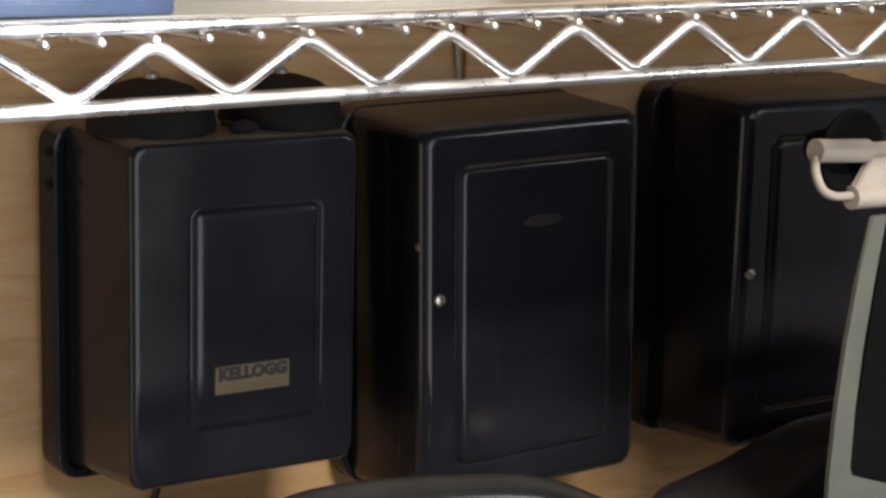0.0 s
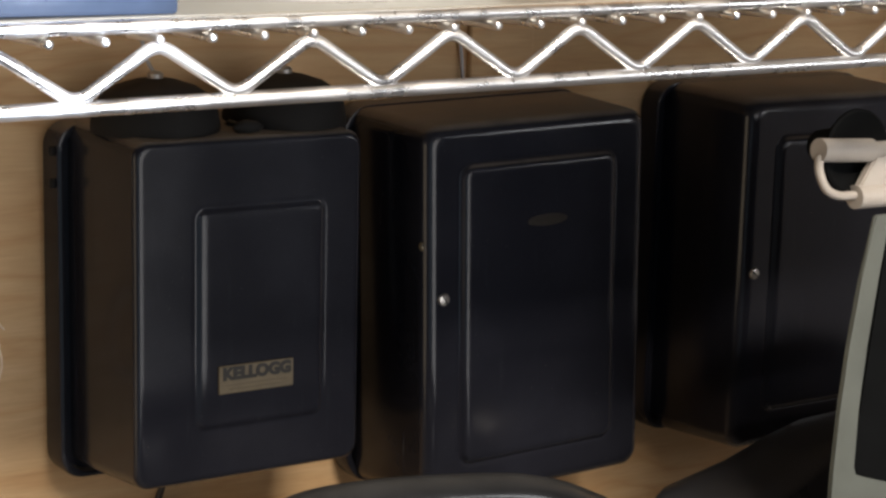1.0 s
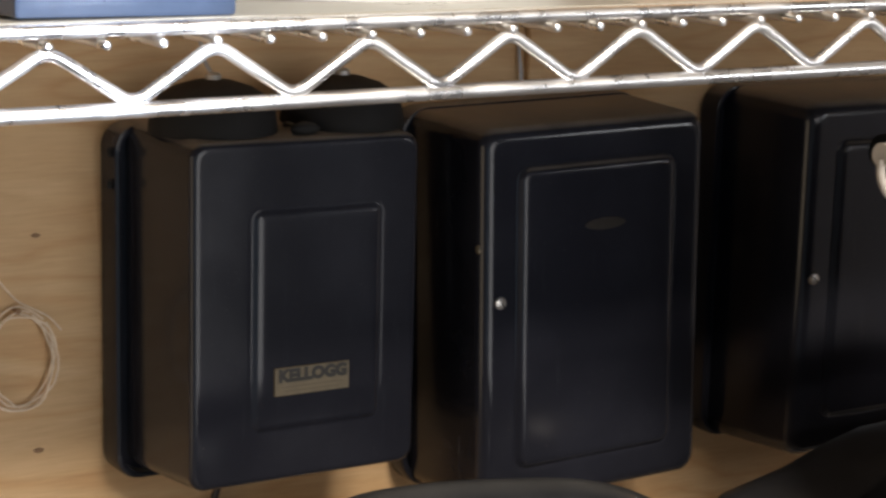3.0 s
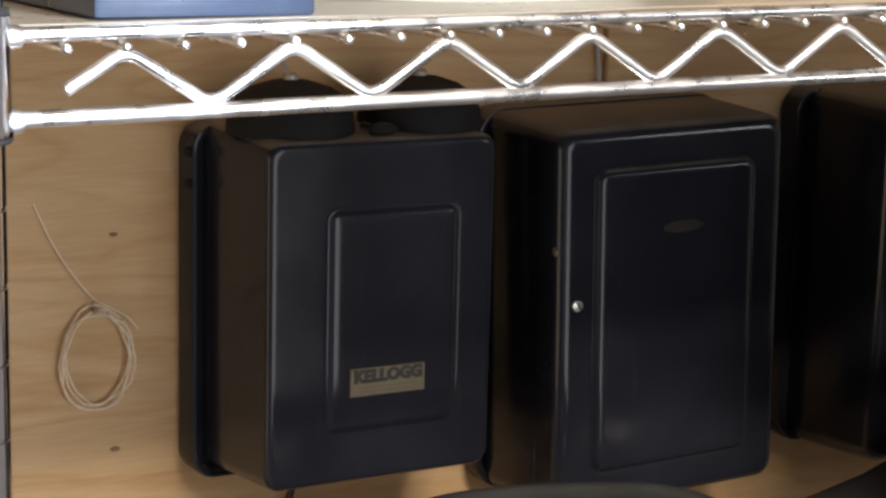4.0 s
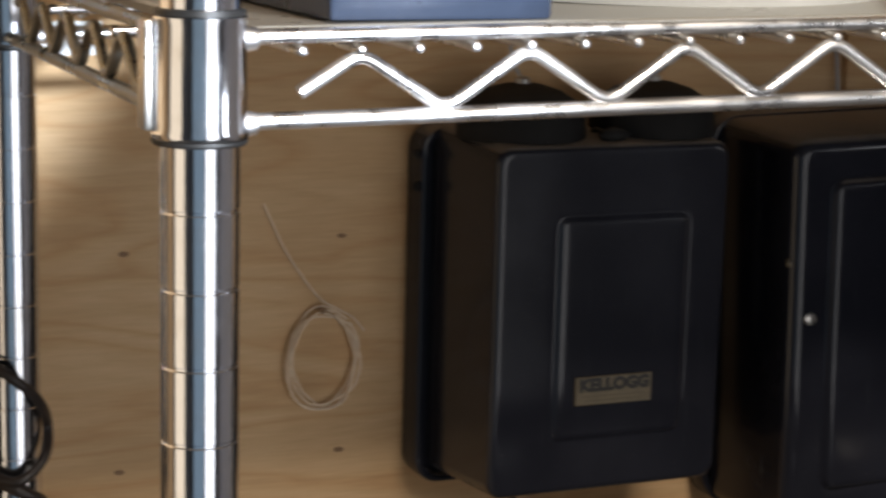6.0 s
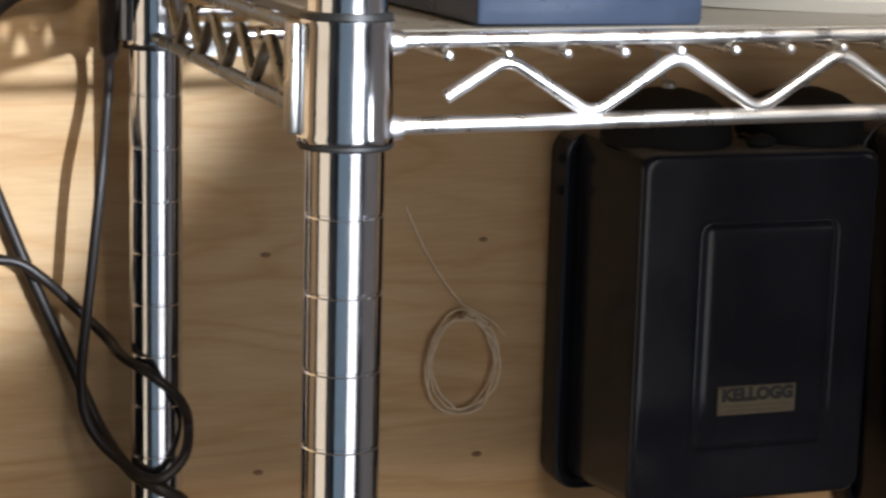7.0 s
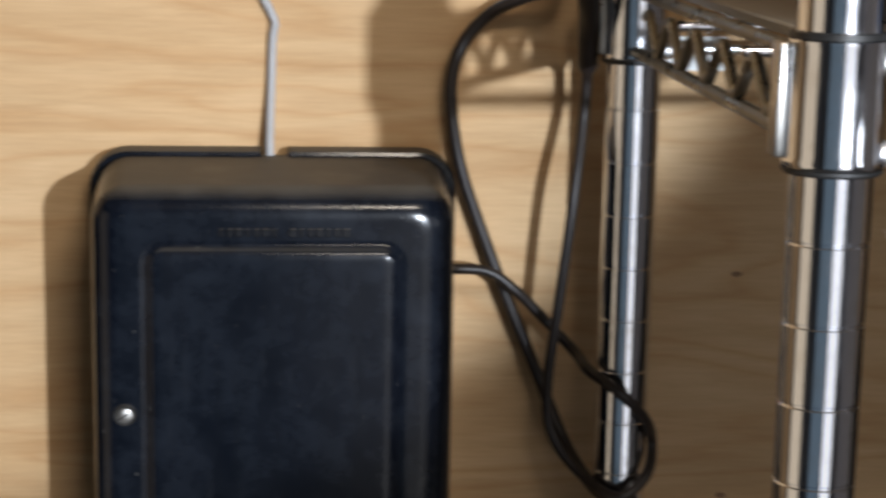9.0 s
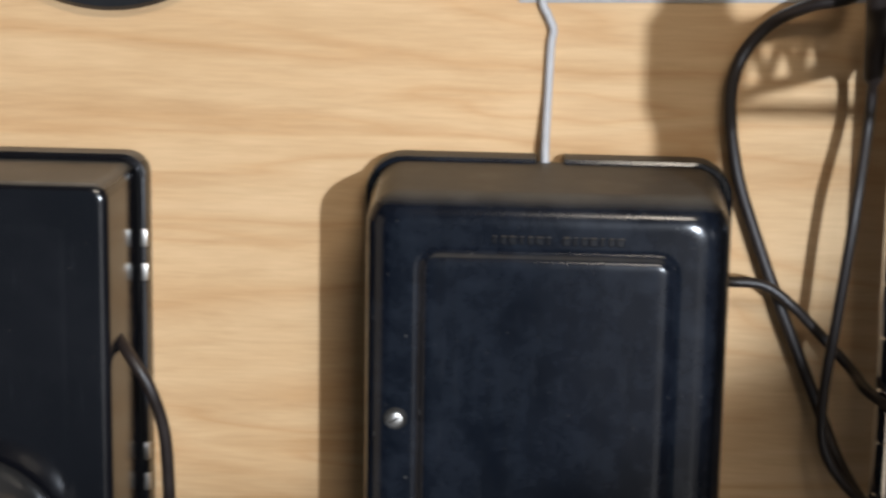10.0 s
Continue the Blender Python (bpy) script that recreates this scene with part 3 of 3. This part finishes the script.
cable("grey_wire", "grey jacketed wire running up the plywood", [(-0.1655, -0.012, 1.262), (-0.1665, -0.012, 1.275), (-0.1658, -0.005, 1.302), (-0.1650, -0.004, 1.327), (-0.1640, -0.004, 1.3345), (-0.1668, -0.004, 1.3415), (-0.1700, -0.004, 1.350), (-0.1715, -0.004, 1.38), (-0.171, -0.004, 1.46)], 0.0020, GREY_WIRE, "wire")
cable("bell_wire", "dull grey wire behind the gongs", [(0.286, -0.004, 1.36), (0.284, -0.006, 1.327), (0.283, -0.012, 1.309), (0.287, -0.02, 1.296), (0.290, -0.03, 1.285)], 0.0011, GREY_WIRE, "wire")
cable("bell_wire", "two thin wires running up the plywood", [(0.4945, -0.003, 1.40), (0.496, -0.003, 1.326), (0.499, -0.003, 1.305), (0.500, -0.006, 1.276)], 0.0011, GREY_WIRE, "wire")
cable("drop_wire", "thin black wire below a ringer box", [(0.549, -0.006, 1.048), (0.551, -0.006, 1.03), (0.553, -0.006, 0.99), (0.552, -0.006, 0.95)], 0.0022, CABLE, "wire")
cable("drop_wire", "thin black wire below a ringer box", [(0.300, -0.006, 1.078), (0.296, -0.006, 1.06), (0.288, -0.006, 1.03), (0.286, -0.006, 0.98)], 0.0022, CABLE, "wire")

batten = part("batten", box_bm(0.505, 0.553, -0.005, 0.0, 1.2855, 1.42, 0.001, 1), PLY, smooth=False)
tagged(batten, "short pale plywood strip fixed to the wall", "batten")
coil = thing("wire_coil", "loose coil of thin bare wire hung on the plywood", "wire coil", at=(0.178, -0.004, 1.148))
rng = random.Random(5)
for k in range(4):
    pts = []
    cx, cz, a, b = rng.uniform(-0.0014, 0.0014), rng.uniform(-0.0042, -0.0008), 0.0192 + rng.uniform(-0.0024, 0.0022), 0.0272 + rng.uniform(-0.003, 0.002)
    for i in range(30):
        t = 2 * math.pi * (i / 29) * 0.985 + 0.9 + k * 0.25
        pts.append((cx + a * math.cos(t) + 0.0010 * math.sin(3 * t + 2 * k) + 0.0004 * math.sin(9 * t + k), -0.0012 * math.sin(2 * t + k) - 0.0006 * k, cz + b * math.sin(t) + 0.0010 * math.cos(4 * t + 2 * k)))
    part("turn", tube_bm(pts, 0.0006, 6), COPPER, coil)
part("tail", tube_bm(smooth_line([(-0.033, 0.002, 0.085), (-0.020, 0.001, 0.058), (-0.003, 0.0, 0.034), (0.007, -0.001, 0.027), (0.017, -0.001, 0.021), (0.024, -0.001, 0.013)]), 0.0005, 6), COPPER, coil)
part("nail", lathe_bm([(0.0012, 0.003), (0.0012, -0.0035), (0.0017, -0.0036), (0.0015, -0.004), (0.0003, -0.0042)], 12, "y", (-0.001, 0, 0.0262)), KNOT, coil)

rim = part("bell_housing", lathe_bm([(0.060, 0.0), (0.075, 0.0), (0.077, -0.002), (0.077, -0.007), (0.075, -0.0095), (0.070, -0.010), (0.066, -0.008), (0.020, -0.009), (0.001, -0.009)], 64, "y"), BAKELITE)
rim.location = (-0.3795, 0, 1.4165)
tagged(rim, "round black bakelite housing on the plywood", "bell housing")

# thin white rectangle on the wall behind the shelf's side truss
tag = part("white_patch", box_bm(-0.016, 0.016, -0.0008, 0.0, -0.0085, 0.0085), DISH, smooth=False)
tag.location = (0.0435, -0.0006, 1.3215)
tagged(tag, "small white rectangle on the plywood", "tag")

poster = thing("poster", "colour-printed sheet with pink and green patches on the plywood", "poster", at=(-0.098, -0.0008, 1.3485))
poster.rotation_euler = (0, -math.radians(1.1), 0)
part("sheet", box_bm(-0.083, 0.083, -0.0003, 0.0004, 0.0, 0.11), PRINT_GREY, poster, "grey printed paper sheet", smooth=False)
for x0, x1, z0, z1, ink in ((-0.060, -0.036, 0.002, 0.03, PRINT_GREEN), (-0.034, -0.006, 0.0015, 0.04, PRINT_PINK), (-0.002, 0.022, 0.004, 0.03, PRINT_GREEN), (0.026, 0.066, 0.003, 0.02, DISH)):
    part("printed_patch", box_bm(x0, x1, -0.0006, -0.0002, z0, z1), ink, poster, smooth=False)

# ---------------------------------------------------------------- things on the shelf
tin = thing("metal_box", "dark blue painted tin box standing on the wire shelf", "box", at=(0.0935, -0.362, 1.3583))
part("body", box_bm(-0.0410, 0.0410, 0.0, 0.2, 0.0, 0.15, 0.0022, 2), BLUE_TIN, tin)
part("lid", box_bm(-0.0422, 0.0422, -0.0012, 0.2012, 0.1505, 0.175, 0.002, 2), BLUE_TIN, tin)
dish = part("basin", lathe_bm([(0.001, 0.002), (0.088, 0.002), (0.090, 0.0), (0.0945, 0.0), (0.0955, 0.0045), (0.0935, 0.006), (0.0950, 0.0075), (0.100, 0.016), (0.104, 0.05), (0.108, 0.12), (0.111, 0.122), (0.109, 0.124), (0.105, 0.12), (0.1, 0.05), (0.092, 0.012), (0.001, 0.008)], 72), DISH)
dish.location = (0.246, -0.233, 1.3597)
tagged(dish, "round white enamelled basin standing on the wire shelf", "basin")
carton = thing("carton", "brown cardboard carton standing on the wire shelf", "box", at=(0.58, -0.07, 1.3625))
part("body", box_bm(-0.20, 0.20, -0.20, 0.0, 0.0, 0.19, 0.002, 1), CARDBOARD, carton)
for sx in (-1, 1):
    fl = part("flap", box_bm(0.0, 0.195, -0.198, -0.002, -0.0015, 0.0015, 0.0005, 1), CARDBOARD, carton)
    fl.location, fl.rotation_euler = (sx * 0.199, 0, 0.1925), (0, 0, 0 if sx < 0 else math.pi)
    if sx > 0:
        fl.location = (0.199, -0.2, 0.1925)

# ---------------------------------------------------------------- things on the lower shelf
DECK = 1.3545 - 0.381 - 0.0026
phone = thing("telephone", "black bakelite desk telephone with its handset in the cradle", "telephone", at=(0.365, -0.20, DECK + 0.004))
top = 1.105 - DECK - 0.004


def stack_bm(rings):
    """Rounded rectangles stacked upwards: (half width, half depth, corner radius, z, x shift, y shift)."""
    return loft_bm([[(x + dx, y + dy, z) for x, y in ring_rect(hw, hd, r, 6)] for hw, hd, r, z, dx, dy in rings])


part("housing", stack_bm([(0.098, 0.085, 0.02, 0.0, 0, 0), (0.100, 0.087, 0.02, 0.004, 0, 0), (0.094, 0.080, 0.02, 0.03, 0, 0), (0.072, 0.058, 0.02, 0.07, 0, 0.005), (0.06, 0.042, 0.018, 0.088, 0, 0.008), (0.055, 0.036, 0.016, 0.092, 0, 0.008)]), BAKELITE, phone)
for sx in (-1, 1):
    part("cradle_prong", box_bm(-0.012 + sx * 0.05, 0.012 + sx * 0.05, -0.018, 0.018, 0.088, 0.108, 0.004, 2), BAKELITE, phone)
arch = [(-0.105, 0, top - 0.016), (-0.08, 0, top - 0.0075), (-0.04, 0, top - 0.0065), (0.0, 0, top - 0.010), (0.04, 0, top - 0.016), (0.07, 0, top - 0.026), (0.095, 0, top - 0.040)]
handset = part("handset", tube_bm(smooth_line(arch, 6), lambda u: 0.0125 + 0.004 * abs(2 * u - 1) ** 2, 18), BAKELITE, phone, "curved black bakelite handset")
for ex, ez in ((-0.105, top - 0.05), (0.095, top - 0.074)):
    cap = part("ear_cap", lathe_bm([(0.012, 0.036), (0.022, 0.024), (0.029, 0.008), (0.0295, 0.0), (0.027, -0.003), (0.001, -0.001)], 32), BAKELITE, handset)
    cap.location = (ex, 0, ez)

body2 = thing("telephone", "black telephone with a sloping housing beside a grey instrument", "telephone", at=(0.722, -0.195, DECK + 0.002))
hz = 1.098 - DECK - 0.004
part("housing", stack_bm([(0.208, 0.045, 0.03, 0.0, 0, 0), (0.210, 0.047, 0.03, 0.005, 0, 0), (0.204, 0.040, 0.028, hz - 0.046, 0, 0), (0.193, 0.036, 0.026, hz - 0.034, 0, 0), (0.150, 0.032, 0.022, hz - 0.0235, 0, 0), (0.118, 0.029, 0.02, hz - 0.0115, 0, 0), (0.095, 0.026, 0.018, hz - 0.0045, 0, 0), (0.055, 0.02, 0.015, hz - 0.0006, 0, 0), (0.02, 0.012, 0.005, hz, 0, 0)]), BAKELITE_CLEAN, body2)
badge = part("badge", merged(box_bm(-0.008, 0.008, -0.001, 0.001, 0.003, 0.0045), box_bm(-0.001, 0.001, -0.001, 0.001, -0.008, 0.003)), CHROME_DARKENED, body2)
badge.location = (-0.106, -0.0405, 1.067 - DECK - 0.004)

inst = thing("instrument_case", "grey-green framed instrument case with off-white hinge rollers on top", "instrument", at=(0.66, -0.305, DECK + 0.004))
ox, oz = 0.66, DECK + 0.004


def prism(points, y0, y1, bevel=0.0012):
    bm = bmesh.new()
    a = [bm.verts.new((x - ox, y0, z - oz)) for x, z in points]
    b = [bm.verts.new((x - ox, y1, z - oz)) for x, z in points]
    n = len(points)
    bm.faces.new(a)
    bm.faces.new(b[::-1])
    for i in range(n):
        bm.faces.new((a[i], b[i], b[(i + 1) % n], a[(i + 1) % n]))
    bmesh.ops.bevel(bm, geom=bm.edges[:], offset=bevel, segments=2, affect="EDGES")
    return bm


def edge_x(z):
    """The splayed edge of the frame at a height."""
    return 0.5515 - 0.24 * (1.245 - z) + 0.76 * (1.245 - z) ** 2


zs = [1.245 - k * 0.0335 for k in range(9)]
outer = [(edge_x(z), z) for z in zs]
inner = [(edge_x(z) + 0.0115 + 0.020 * (1.245 - z), z) for z in zs if z > 1.125] + [(0.5470, 1.1125), (0.5490, 1.1075), (0.5600, 1.1045)]
left_bar = outer + [(0.60, zs[-1]), (0.60, 1.092)] + inner[::-1]
part("frame", prism(left_bar, 0.0, 0.0028, 0.0008), GREY_PAINT, inst, "grey-green painted frame")
right_bar = [(1.32 - x, z) for x, z in outer] + [(0.72, zs[-1]), (0.72, 1.092)] + [(1.32 - x, z) for x, z in inner[::-1]]
part("frame", prism(right_bar, 0.0, 0.0028, 0.0008), GREY_PAINT, inst)
part("frame_rail", prism([(0.5995, 1.093), (0.7205, 1.093), (0.7205, zs[-1]), (0.5995, zs[-1])], 0.0004, 0.0024, 0.0006), GREY_PAINT, inst)
part("frame_rail", prism([(0.5700, 1.246), (0.75, 1.246), (0.75, 1.231), (0.5705, 1.231)], 0.0004, 0.0024, 0.0006), GREY_PAINT, inst)
part("black_panel", prism([(0.562, 1.238), (0.758, 1.238), (0.772, 1.10), (0.770, 0.985), (0.550, 0.985), (0.546, 1.10)], 0.0016, 0.0055), BLACK_CLOTH, inst, "matt black panel")
hz0 = 1.279 - oz
part("roller", tube_bm([(0.5145 - ox, 0.006, hz0 + 0.001), (0.530 - ox, 0.006, hz0), (0.5505 - ox, 0.006, hz0 - 0.001)], 0.0060, 20), WHITE_METAL, inst, "off-white hinge roller")
part("pin", tube_bm([(0.549 - ox, 0.006, hz0 - 0.001), (0.60 - ox, 0.006, hz0 - 0.001), (0.72 - ox, 0.006, hz0 - 0.002)], 0.0042, 14), WHITE_METAL, inst)
part("bail", tube_bm(smooth_line([(0.5150 - ox, 0.006, hz0 - 0.002), (0.5140 - ox, 0.004, hz0 - 0.010), (0.5185 - ox, 0.003, hz0 - 0.0185), (0.528 - ox, 0.004, hz0 - 0.0225), (0.541 - ox, 0.006, hz0 - 0.0235)]), 0.0023, 12), WHITE_METAL, inst, "bent off-white wire bail")
part("roller", tube_bm([(0.5415 - ox, 0.006, hz0 - 0.0245), (0.60 - ox, 0.006, hz0 - 0.0255), (0.74 - ox, 0.006, hz0 - 0.027)], 0.0062, 18), WHITE_METAL, inst)
part("mouthpiece", lathe_bm([(0.008, 0.036), (0.012, 0.020), (0.0205, 0.012), (0.0220, 0.010), (0.0220, 0.0085), (0.0205, 0.008), (0.0110, 0.014), (0.0006, 0.016)], 36, "y", (0.5435 - ox, 0.0, 1.2770 - oz)), BLACK_CLOTH, inst, "round black mouthpiece cup")
part("gusset", prism([(0.5425, 1.259), (0.5540, 1.2755), (0.72, 1.276), (0.72, 1.25), (0.5440, 1.2520)], 0.004, 0.009, 0.0008), WHITE_METAL, inst)
